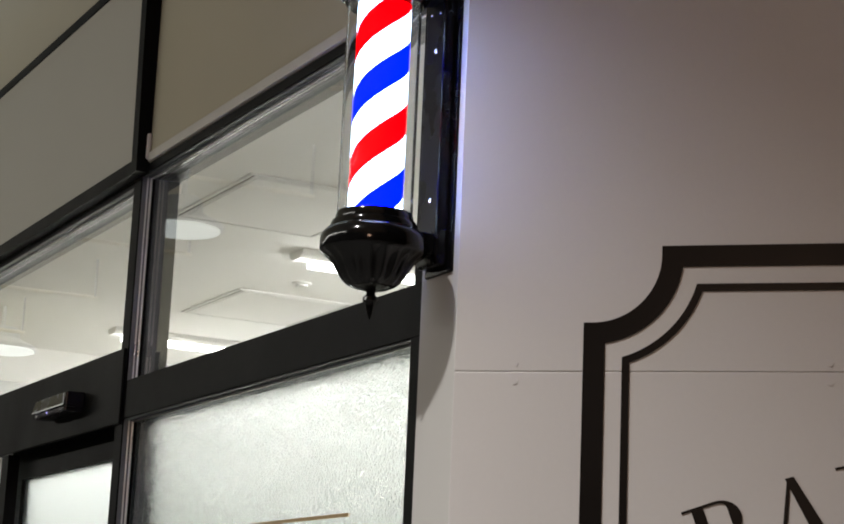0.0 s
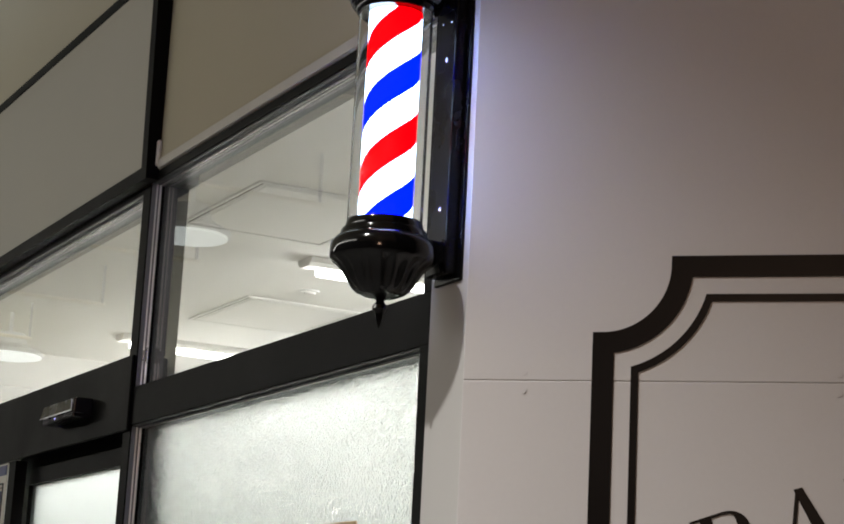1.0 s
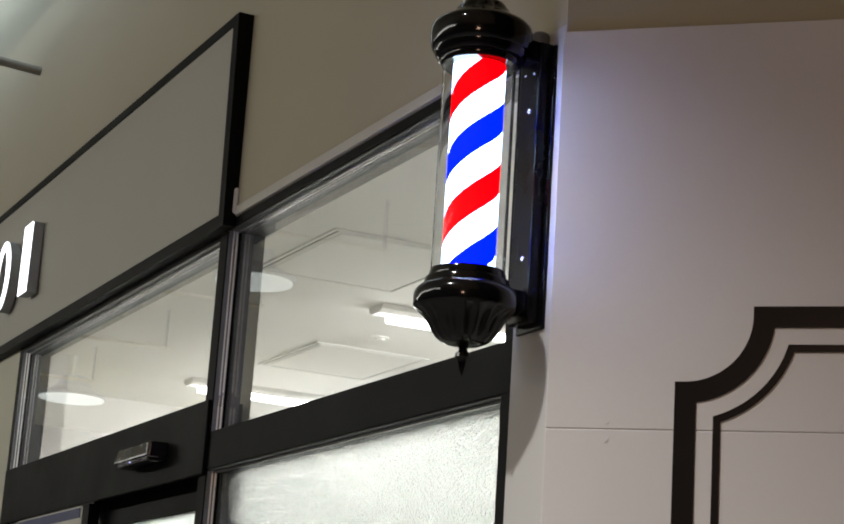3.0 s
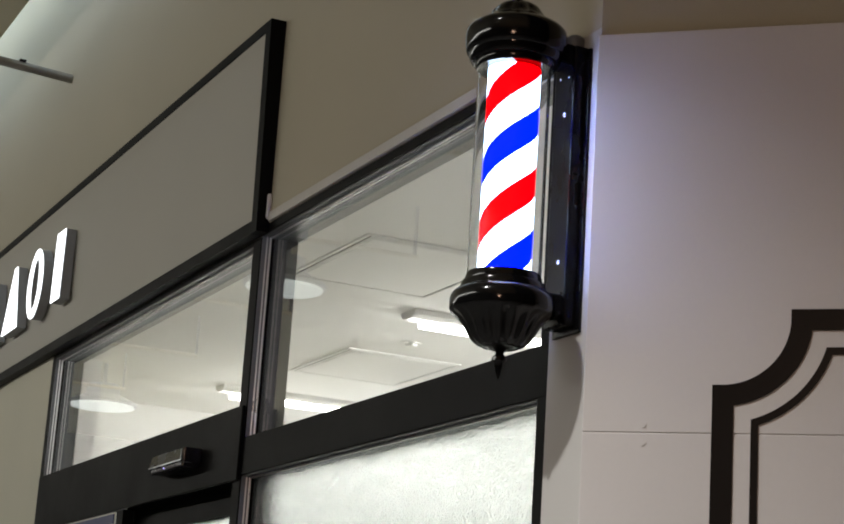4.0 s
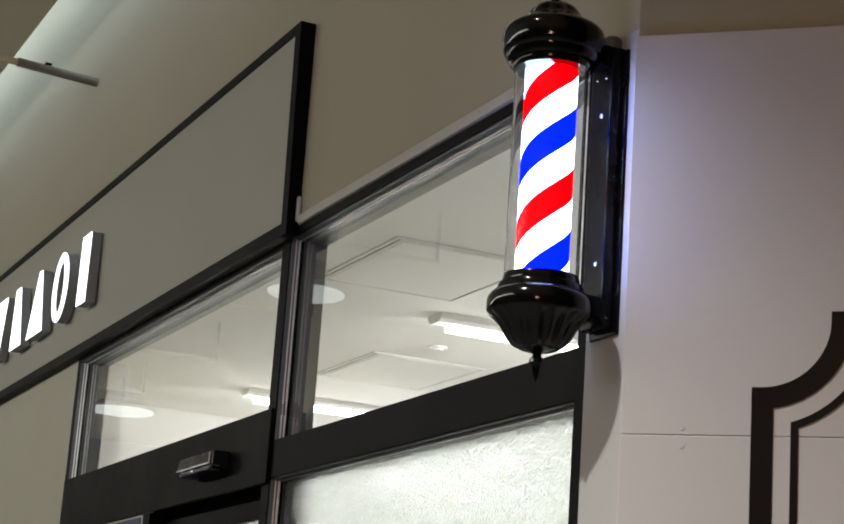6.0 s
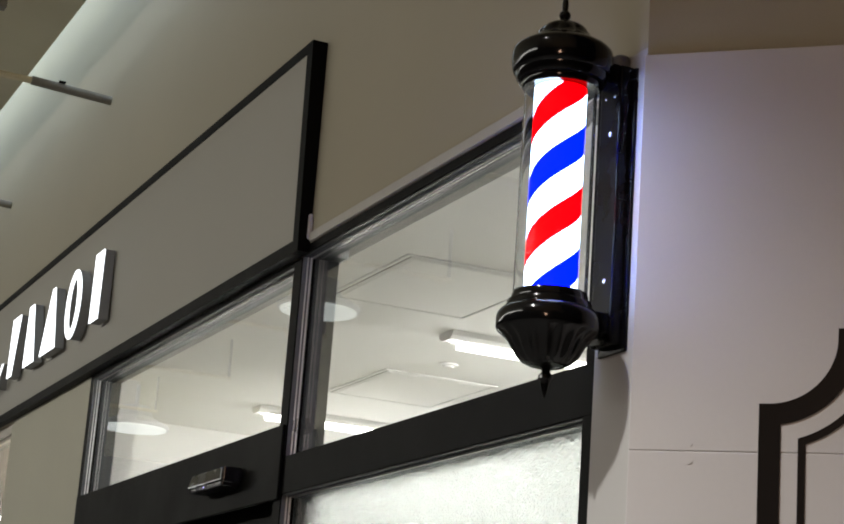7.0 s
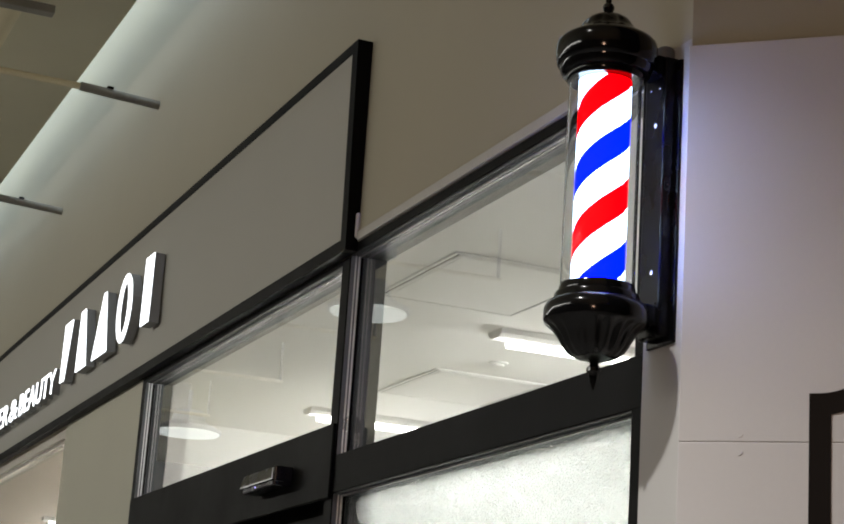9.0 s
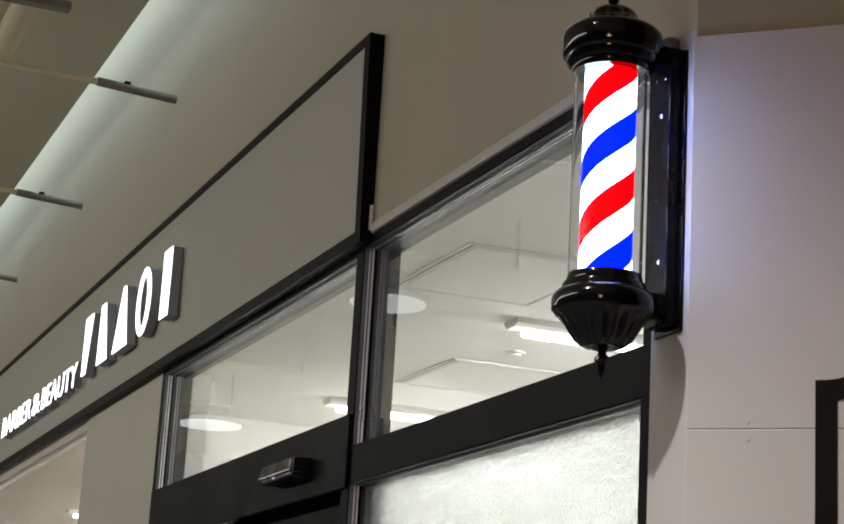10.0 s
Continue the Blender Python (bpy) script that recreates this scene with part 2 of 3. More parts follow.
# transom window over the door
w1 = thing("window_1", "clear transom window over the door in a dark metal frame", "window", kind="structure")
block("head", (-4.205, MUL_X0, 0.0, 0.110, 2.928, 2.945), M_DARK, w1)
block("jamb", (-4.205, -4.15, 0.0, 0.110, 2.435, 2.928), M_DARK, w1)
beads(w1, -4.15, 2.435, 2.925, -0.004, 0.118, M_REVEAL)
head_beads(w1, -4.15, MUL_X0, 2.928, -0.004, 0.120)
pane(w1, -4.147, MUL_X0, 2.435, 2.921, 0.0382)
block("plaster_reveal", (-4.20, -4.145, 0.121, 0.2, 0, 2.945), M_ROOM, w1, "white plaster reveal")

# transom window beside the door
w2 = thing("window_2", "clear transom window in a dark metal frame", "window", kind="structure")
block("head", (MUL_X1, 0.022, 0.0, DEPTH, HEAD_Z0, HEAD_Z1), M_DARK, w2)
block("jamb", (-0.012, 0.022, 0.0, DEPTH, BAR_Z1, HEAD_Z0), M_DARK, w2)
beads(w2, MUL_X1, BAR_Z1, HEAD_Z0 - 0.003)
head_beads(w2, MUL_X1, -0.012, HEAD_Z0)
pane(w2, MUL_X1 + 0.003, -0.012, BAR_Z1, HEAD_Z0 - 0.006, 0.0422)

structure(block("transom_bar", (MUL_X1, 0.022, 0.0, DEPTH, BAR_Z0, BAR_Z1), M_DARK, bevel=0.002), "dark bronze bar between the window panes", "transom")

# hammered glass window
w4 = thing("window_4", "hammered obscure glass window in a dark metal frame", "window", kind="structure")
block("jamb", (-0.016, 0.022, 0.0, DEPTH, 0.1, BAR_Z0), M_DARK, w4)
block("sill", (MUL_X1, 0.022, 0.0, DEPTH, 0.0, 0.1), M_DARK, w4)
beads(w4, MUL_X1, 0.1, BAR_Z0 - 0.003, 0.0)
head_beads(w4, MUL_X1, -0.016, BAR_Z0, 0.0)
pane(w4, MUL_X1 + 0.003, -0.016, 0.1, BAR_Z0 - 0.006, 0.0422, M_FROST)
block("gold_line", (-1.40, -0.345, 0.039, 0.0415, 1.889, 1.897), M_GOLD, w4, "thin gold printed line")

# pale flashing over the window with its turned-up end
fl = structure(block("flashing", (-1.70, 0.02, -0.010, 0.0, HEAD_Z1 + 0.001, 3.005), M_FLASH, bevel=0.003), "pale metal flashing over the window", "trim")
structure(block("flashing_end", (-1.742, -1.700, -0.014, 0.0, 2.985, 3.064), M_TRIM, bevel=0.006), "pale upturned end of the flashing", "trim")

# door header, sliding leaf and fixed side leaf
structure(block("door_header", (-4.165, -1.772, -0.012, -0.001, 2.215, 2.435), M_DARK, bevel=0.003), "dark metal cover over the sliding door gear", "door header")
structure(block("door_header_box", (-4.14, MUL_X0, 0.0, DEPTH, 2.25, 2.434), M_DARK), "dark metal box of the sliding door gear", "door header")

d1 = thing("door_1", "closed sliding glass door with a dark metal frame", "door", kind="structure")
block("top_rail", (-3.10, MUL_X0, 0.06, 0.10, 2.137, 2.25), M_DARK, d1)
block("stile", (-3.10, -2.96, 0.06, 0.10, 0.1, 2.137), M_DARK, d1)
block("stile", (-2.0, MUL_X0, 0.06, 0.10, 0.1, 2.137), M_DARK, d1)
block("bottom_rail", (-3.10, MUL_X0, 0.06, 0.10, 0.02, 0.1), M_DARK, d1)
pane(d1, -2.96, -2.0, 0.1, 2.137, 0.075, M_FILM)

d2 = thing("window_5", "fixed door side panel in a dark metal frame", "window", kind="structure")
block("stile", (-3.02, -2.94, 0.0, 0.04, 0.0, 2.215), M_DARK, d2)
block("stile", (-4.19, -4.10, 0.0, DEPTH, 0.0, 2.435), M_DARK, d2)
pane(d2, -4.10, -3.02, 0.0, 2.215, 0.015, M_FILM)

po = thing("poster", "blue and cream framed poster on the door side panel", "poster")
block("border", (-3.90, -3.025, -0.004, 0.0, 1.35, 2.212), M_CREAM, po, "cream paper")
block("top_band", (-3.885, -3.028, -0.007, -0.004, 2.172, 2.206), M_BLUE, po, "dark blue band")
block("frame_line", (-3.86, -3.055, -0.007, -0.004, 2.140, 2.146), M_VINYL, po, "black line")
block("frame_line", (-3.86, -3.055, -0.007, -0.004, 2.128, 2.131), M_VINYL, po, "black line")
block("frame_line", (-3.061, -3.055, -0.007, -0.004, 1.40, 2.140), M_VINYL, po, "black line")
block("inner_field", (-3.84, -3.075, -0.007, -0.004, 1.40, 2.118), M_BLUE, po, "dark blue field")

# window far along the facade
w3 = thing("window_3", "shop window in a pale frame further along the facade", "window", kind="structure")
block("head", (-12.0, -5.69, 0.01, 0.12, 2.895, 2.945), M_LIGHT_FRAME, w3)
block("head_bead", (-12.0, -5.70, 0.03, 0.05, 2.880, 2.895), M_LIGHT_FRAME, w3)
block("jamb", (-5.72, -5.69, 0.01, 0.12, 0.0, 2.895), M_LIGHT_FRAME, w3)
pane(w3, -12.0, -5.72, 0.3, 2.88, 0.05)
structure(block("wall_below_window", (-12.0, -5.69, 0.0, 0.2, 0, 0.3), M_WALL), "low wall under the far window", "wall")
structure(block("wall_far", (-18.0, -12.0, 0.0, 0.2, 0, 2.945), M_WALL), "plain wall beyond the far window", "wall")

# ---- chamfered corner wall with white boards ----
turn = Matrix.Translation((CORNER, 0, 0)) @ Matrix.Rotation(radians(ANGLE), 4, "Z")
cw = structure(block("wall_corner", (0.0, 3.3, 0.0, 0.15, 0, 5.3), M_WALL), "rendered wall turning at the corner", "wall")
cw.matrix_basis = turn
wb = thing("white_board", "pair of smooth white wall boards with a fine joint", "wall board", kind="structure")
wb.matrix_basis = turn
block("board", (-0.004, 3.0, -0.010, 0.0, 2.1381, 2.955), M_PANEL, wb, bevel=0.0018)
block("board", (-0.004, 3.0, -0.010, 0.0, 0.0, 2.1369), M_PANEL, wb, bevel=0.0018)
block("joint_backing", (0.0, 3.0, -0.0080, -0.001, 2.1367, 2.1383), M_PANEL, wb)
for u in (0.115, 0.70, 1.3, 1.9):
    for z in (2.153, 2.118):
        bm = bmesh.new()
        tube(bm, (u, -0.010, z), (u, -0.0112, z), 0.006, 16)
        part("plug", bm, M_PANEL, wb, "white screw cap", True)

# painted frame with scooped corners and arched lettering
MID, TOPZ, SIDE, LOW = 1.25, 2.3775, 0.2454, 0.95
RAD = 0.1465


FLAT = 0.018


def scooped(inset):
    """Outline of a rectangle with scooped corners and short flats, inset from the outermost one."""
    r = RAD - FLAT + inset
    a0 = math.asin(max(0.0, inset - FLAT) / r)
    out = []
    for sx, top_side in ((-1, True), (1, True), (1, False), (-1, False)):
        up = 1 if top_side else -1
        edge = TOPZ if top_side else LOW
        cu, cv = sx * (MID - SIDE - FLAT), edge - up * FLAT
        arc = [a0 + (math.pi / 2 - 2 * a0) * k / 24 for k in range(25)]
        pts = [(cu - sx * r * math.sin(a), cv - up * r * math.cos(a)) for a in arc]
        first, last = (sx * (MID - SIDE - inset), pts[0][1]), (pts[-1][0], edge - up * inset)
        pts = [first] + pts[1:-1] + [last]
        if (sx == 1) == top_side:
            pts.reverse()
        out += [(MID + u, v) for u, v in pts]
    return out


def band(bm, a, b, y0, y1):
    n = len(a)
    v = [[bm.verts.new((u, y, w)) for u, w in o] for o, y in ((a, y0), (b, y0), (b, y1), (a, y1))]
    for p, q in zip(v, v[1:] + v[:1]):
        for k in range(n):
            bm.faces.new((p[k], p[(k + 1) % n], q[(k + 1) % n], q[k]))
    bmesh.ops.recalc_face_normals(bm, faces=bm.faces)


om = thing("wall_lettering", "black painted frame with scooped corners and arched word on white board", "wall sign")
om.matrix_basis = turn
bm = bmesh.new()
band(bm, scooped(0.0), scooped(0.0411), -0.0125, -0.010)
part("thick_frame", bm, M_VINYL, om)
bm = bmesh.new()
band(bm, scooped(0.0737), scooped(0.0880), -0.0125, -0.010)
part("thin_frame", bm, M_VINYL, om)


def text_mesh(body, size, depth, width=1.0, shift=0.0):
    cu = bpy.data.curves.new("text", "FONT")
    cu.body, cu.size, cu.extrude, cu.align_x, cu.offset = body, size, depth, "CENTER", shift
    ob = bpy.data.objects.new("text", cu)
    scene.collection.objects.link(ob)
    bpy.context.view_layer.update()
    me = bpy.data.meshes.new_from_object(ob.evaluated_get(bpy.context.evaluated_depsgraph_get()))
    bpy.data.objects.remove(ob)
    bpy.data.curves.remove(cu)
    me.transform(Matrix.Rotation(math.pi / 2, 4, "X") @ Matrix.Diagonal((width, 1, 1, 1)))
    return me


def rect(x0, x1, z0, z1):
    return [(x0, z0), (x1, z0), (x1, z1), (x0, z1)]


def arc_strip(cx, cz, rx, rz, a0, a1, thick, thin, seg=14):
    """A bowl stroke, heavy at its side and fine at its ends, as one outline."""
    outer, inner = [], []
    for k in range(seg + 1):
        a = a0 + (a1 - a0) * k / seg
        w = thin + (thick - thin) * abs(math.cos(a)) ** 1.5
        outer.append((cx + rx * math.cos(a), cz + rz * math.sin(a)))
        inner.append((cx + (rx - w) * math.cos(a), cz + (rz - thin) * math.sin(a)))
    return outer + inner[::-1]


H = math.pi / 2
STROKES = {
    "B": [rect(0.12, 0.27, 0, 1), rect(0.0, 0.12, 0, 0.03), rect(0.0, 0.12, 0.97, 1), rect(0.27, 0.42, 0.965, 1), rect(0.27, 0.42, 0.5, 0.535), rect(0.27, 0.42, 0, 0.035),
          arc_strip(0.42, 0.767, 0.27, 0.233, -H, H, 0.145, 0.035), arc_strip(0.42, 0.2675, 0.32, 0.2675, -H, H, 0.155, 0.035)],
    "A": [[(0.05, 0.03), (0.115, 0.03), (0.46, 1.0), (0.41, 1.0)], [(0.60, 0.03), (0.79, 0.03), (0.50, 1.02), (0.39, 1.02)], rect(0.24, 0.62, 0.30, 0.34), rect(0.0, 0.24, 0, 0.03), rect(0.52, 0.86, 0, 0.03)],
    "R": [rect(0.12, 0.27, 0, 1), rect(0.0, 0.39, 0, 0.03), rect(0.0, 0.12, 0.97, 1), rect(0.27, 0.42, 0.965, 1), rect(0.27, 0.42, 0.48, 0.515),
          arc_strip(0.42, 0.74, 0.29, 0.26, -H, H, 0.15, 0.035), [(0.40, 0.48), (0.54, 0.49), (0.86, 0.03), (0.66, 0.03)], rect(0.62, 0.94, 0, 0.03)],
    "E": [rect(0.12, 0.27, 0, 1), rect(0.0, 0.12, 0, 0.03), rect(0.0, 0.12, 0.97, 1), rect(0.27, 0.68, 0.965, 1), rect(0.27, 0.55, 0.49, 0.525), rect(0.27, 0.72, 0, 0.035),
          rect(0.65, 0.68, 0.78, 0.965), rect(0.525, 0.55, 0.40, 0.62), rect(0.69, 0.72, 0.035, 0.24)],
}
CAP = 0.150
ARC_R = 2.2
ARC_U, ARC_Z = 0.6255 + ARC_R * math.sin(radians(15.8)), 1.941 - ARC_R * math.cos(radians(15.8))
for ch, deg in zip("BARBER", (19.4, 15.8, 11.9, 7.9, 4.2, 0.5)):
    bm = bmesh.new()
    for k, o in enumerate(STROKES[ch]):
        slab(bm, [(x * CAP - 0.43 * CAP, z * CAP - CAP) for x, z in o], -0.0016 - 0.0001 * k, 0.0)
    ob = part("letter", bm, M_VINYL, om)
    a = radians(deg)
    ob.matrix_basis = Matrix.Translation((ARC_U - ARC_R * math.sin(a), -0.010, ARC_Z + ARC_R * math.cos(a))) @ Matrix.Rotation(-a, 4, "Y")

# ---- sign box on the facade ----
sb = thing("sign_box", "grey shop sign board edged with dark metal strips", "shop sign")
SX0, SX1, SZ0, SZ1, SY = -11.5, -1.710, 2.945, 3.615, -0.039


def leaned(name, dims, material, label=""):
    """A strip of the sign box whose face leans out by 10 mm at the top."""
    bm = bmesh.new()
    box(bm, *dims)
    for v in bm.verts:
        if v.co.y < -0.01:
            v.co.y -= 0.010 * (v.co.z - SZ0) / (SZ1 - SZ0)
    return part(name, bm, material, sb, label)


leaned("board", (SX0, SX1 - 0.003, SY + 0.004, -0.002, SZ0 + 0.003, SZ1 - 0.003), M_SIGN)
leaned("top_strip", (SX0, SX1 - 0.045, SY, -0.001, SZ1 - 0.032, SZ1), M_DARK)
leaned("bottom_strip", (SX0, SX1 - 0.045, SY, -0.001, SZ0, SZ0 + 0.040), M_DARK)
leaned("end_strip", (SX1 - 0.045, SX1, SY - 0.001, -0.001, SZ0 + 0.001, SZ1 - 0.001), M_DARK)

LY0, LY1 = -0.088, -0.047


def lit_figure(name, label, figure, group):
    """A built-up sign figure: dark returns with a glowing face set just proud."""
    t = thing(name, label, "sign letter", group)
    for name, y0, y1, mat, words in (("return", LY0, LY1, M_RETURN, "dark grey metal return"), ("face", LY0 - 0.004, LY0 - 0.001, M_LETTER, "glowing white face")):
        bm = bmesh.new()
        if len(figure) == 2:
            band(bm, *figure, y0, y1)
        else:
            slab(bm, figure[0], y0, y1)
        part(name, bm, mat, t, words)
    return t


def oval(cx, cz, rx, rz):
    return [(cx + rx * math.cos(k * math.pi / 16), cz + rz * math.sin(k * math.pi / 16)) for k in range(32)]


Z0, Z1 = 3.12, 3.41
SIGN_GROUP = "lit figures on the shop sign"
lit_figure("sign_wedge", "glowing white plain wedge, broad at its top, on the shop sign", [[(-5.53, Z0), (-5.44, Z0), (-5.36, Z1), (-5.53, Z1)]], SIGN_GROUP)
lit_figure("sign_wedge", "glowing white plain wedge, broad at its foot, on the shop sign", [[(-5.19, Z0), (-4.98, Z0), (-5.09, Z1), (-5.18, Z1)]], SIGN_GROUP)
lit_figure("sign_triangle", "glowing white plain triangle on the shop sign", [[(-4.86, Z0), (-4.58, Z0), (-4.68, Z1), (-4.73, Z1)]], SIGN_GROUP)
lit_figure("sign_oval", "glowing white plain oval ring on the shop sign", [oval(-4.31, 3.262, 0.125, 0.152), oval(-4.31, 3.262, 0.062, 0.112)], SIGN_GROUP)
lit_figure("sign_bar", "glowing white plain broad bar on the shop sign", [rect(-3.99, -3.86, Z0, Z1)], SIGN_GROUP)

wd = thing("sign_word", "glowing white raised words on the shop sign", "sign letter", SIGN_GROUP)
for word, x0, x1 in (("BARBER", -7.80, -6.875), ("&", -6.835, -6.60), ("BEAUTY", -6.555, -5.650)):
    for name, depth, y, mat in (("return", 0.020, -0.068, M_RETURN), ("face", 0.0015, -0.0905, M_LETTER)):
        me = text_mesh(word, 0.172, depth)
        xs = [v.co.x for v in me.vertices]
        me.transform(Matrix.Diagonal(((x1 - x0) / (max(xs) - min(xs)), 1, 1, 1)))
        me.transform(Matrix.Translation((x0 - min(v.co.x for v in me.vertices), 0, 0)))
        me.materials.append(mat)
        ob = new(name, me)
        ob.parent = wd
        ob.location = (0, y, 3.097)

# ---- door sensor ----
se = thing("door_sensor", "small grey automatic door sensor on the dark header", "sensor")
bm = bmesh.new()
box(bm, -2.435, -2.110, -0.076, -0.012, 2.300, 2.341, 0.004)
for v in bm.verts:
    v.co.y += 0.010 * max(0.0, (v.co.z - 2.320) / 0.02) if v.co.y < -0.05 else 0.0
part("body", bm, M_SENSOR, se)
bm = bmesh.new()
box(bm, -2.110, -2.098, -0.073, -0.012, 2.292, 2.340, 0.005)
part("end_cap", bm, M_SENSOR_DARK, se, "blue-black end cap")
block("lens_window", (-2.425, -2.112, -0.070, -0.012, 2.280, 2.300), M_SENSOR_DARK, se, "black lens window", bevel=0.005)
block("edge_line", (-2.432, -2.112, -0.0772, -0.0755, 2.2985, 2.3015), M_SILVER, se, "bright edge")
block("edge_line", (-2.1125, -2.1095, -0.0772, -0.0755, 2.3015, 2.333), M_SILVER, se, "bright edge")
bm = bmesh.new()
bmesh.ops.create_icosphere(bm, subdivisions=1, radius=0.0025, matrix=Matrix.Translation((-2.29, -0.071, 2.290)))
part("indicator", bm, M_DOT, se, "small violet indicator light")

# ---- barber pole ----
PX, PY = 0.100, -0.155


pole = thing("barber_pole", "lit barber pole with winding stripes and glossy black caps", "barber pole")
pole.location = (PX, PY + 0.002, 0)
lower = [(2.441, 0.064), (2.442, 0.074), (2.436, 0.0765), (2.427, 0.0765), (2.4245, 0.0825), (2.420, 0.0850), (2.411, 0.0855), (2.408, 0.0920),
         (2.402, 0.0985), (2.396, 0.1025), (2.388, 0.1045), (2.368, 0.1045), (2.364, 0.1030), (2.360, 0.0985), (2.352, 0.0885), (2.342, 0.0795),
         (2.330, 0.0720), (2.318, 0.0655), (2.308, 0.0580), (2.300, 0.0480), (2.294, 0.0340), (2.290, 0.0150), (2.286, 0.0085), (2.281, 0.0095),
         (2.276, 0.0150), (2.269, 0.0155), (2.264, 0.0105), (2.257, 0.0085), (2.246, 0.0065), (2.232, 0.001)]
upper = [(2.872, 0.064), (2.871, 0.078), (2.876, 0.0815), (2.884, 0.0815), (2.886, 0.089), (2.892, 0.0935), (2.902, 0.0955), (2.905, 0.100),
         (2.912, 0.1025), (2.925, 0.1045), (2.940, 0.1045), (2.948, 0.1030), (2.956, 0.096), (2.964, 0.083), (2.971, 0.071), (2.977, 0.0625),
         (2.985, 0.0570), (2.994, 0.0520), (3.002, 0.045), (3.009, 0.034), (3.014, 0.019), (3.016, 0.0095), (3.021, 0.0085), (3.026, 0.0115),
         (3.031, 0.0125), (3.036, 0.0105), (3.040, 0.006), (3.050, 0.0068), (3.060, 0.0062), (3.072, 0.0035), (3.082, 0.0006)]
upper = [(z + 0.005 * min(1.0, max(0.0, (z - 2.89) / 0.05)) + 0.004 * min(1.0, max(0.0, (z - 3.01) / 0.05)), r) for z, r in upper]


def low_flute(z, a):
    w = max(0.0, min(1.0, (2.366 - z) / 0.016)) * max(0.0, min(1.0, (z - 2.296) / 0.012))
    return 1 - 0.05 * w * (abs(math.cos(9 * a)) ** 2)


def top_flute(z, a):
    w = max(0.0, min(1.0, (z - 2.982) / 0.006)) * max(0.0, min(1.0, (3.013 - z) / 0.01))
    return 1 - 0.09 * w * (abs(math.cos(4 * a)) ** 6)


bm = bmesh.new()
lathe(bm, lower[:23], seg=192, flute=low_flute)
cap = part("lower_cap", bm, M_BLACK, pole, "glossy black fluted cap", True)
bm = bmesh.new()
lathe(bm, lower[22:], seg=32)
part("finial", bm, M_BLACK, cap, "black drop finial", True)
bm = bmesh.new()
lathe(bm, upper[:22], seg=128, flute=top_flute)
cap = part("upper_cap", bm, M_BLACK, pole, "glossy black domed cap", True)
bm = bmesh.new()
lathe(bm, upper[21:], seg=32)
part("finial", bm, M_BLACK, cap, "black spike finial", True)
bm = bmesh.new()
lathe(bm, [(2.435, 0.0535), (2.916, 0.0535)], seg=96)
part("striped_drum", bm, M_STRIPE, pole, "glowing drum with winding red, white and blue stripes", True)
bm = bmesh.new()
lathe(bm, [(2.44, 0.0715), (2.44, 0.0745), (2.88, 0.0745), (2.88, 0.0715), (2.441, 0.0715)], seg=96)
for f in [f for f in bm.faces if len(f.verts) > 4]:
    bm.faces.remove(f)
bmesh.ops.remove_doubles(bm, verts=bm.verts, dist=0.0012)
bmesh.ops.recalc_face_normals(bm, faces=bm.faces)
tb = part("clear_tube", bm, M_TUBE_GLASS, pole, "clear acrylic tube", True)
tb.visible_shadow = False
# wall bracket of the pole
bk = part("wall_bracket", (lambda b: (box(b, -0.044, 0.036, 0.119, 0.152, 2.354, 2.945, 0.004), b)[1])(bmesh.new()), M_BRACKET, pole, "satin black wall bracket")
block("back_plate", (-0.056, 0.050, 0.146, 0.155, 2.341, 2.940), M_BRACKET, bk, "black back plate", bevel=0.002)
for z in (2.395, 2.925):
    block("arm", (-0.030, 0.030, 0.085, 0.122, z - 0.022, z + 0.022), M_BRACKET, bk, bevel=0.004)
for x, z, r in ((0.003, 2.801, 0.0065), (0.005, 2.487, 0.0065), (0.016, 2.880, 0.0035), (0.016, 2.412, 0.0035), (-0.02, 2.884, 0.003)):
    bm = bmesh.new()
    bmesh.ops.create_uvsphere(bm, u_segments=16, v_segments=8, radius=r, matrix=Matrix.Translation((x, 0.119, z)) @ Matrix.Diagonal((1, 0.6, 1, 1)))
    part("screw", bm, M_CHROME, bk, "bright steel screw", True)
bm = bmesh.new()
tube(bm, (0.0, 0.138, 2.94), (0.0, 0.138, 2.968), 0.020, 24)
bmesh.ops.create_uvsphere(bm, u_segments=24, v_segments=12, radius=0.020, matrix=Matrix.Translation((0, 0.138, 2.968)) @ Matrix.Diagonal((1, 1, 0.6, 1)))
part("cable_gland", bm, M_GREY, bk, "grey rounded cable entry", True)

# ---- shop interior ----
CZ = 3.0
bm = bmesh.new()
box(bm, -5.5, 0.15, 0.13, 2.5, CZ, CZ + 0.15)
structure(part("ceiling", bm, M_CEIL), "white painted shop ceiling", "ceiling")
structure(block("ceiling_next", (-12.0, -5.5, 0.13, 2.5, CZ, CZ + 0.15), M_CEIL_WARM), "warm cream ceiling of the next shop", "ceiling")
structure(block("wall_party", (-5.56, -5.46, 0.2, 2.5, 0, CZ), M_ROOM), "white wall between the two shops", "wall")
structure(block("wall_back", (-12.0, 0.32, 2.5, 2.65, 0, 3.15), M_ROOM), "white back wall of the shop", "wall")
structure(block("wall_left", (-12.15, -12.0, 0.2, 2.65, 0, 3.15), M_ROOM), "white side wall of the shop", "wall")
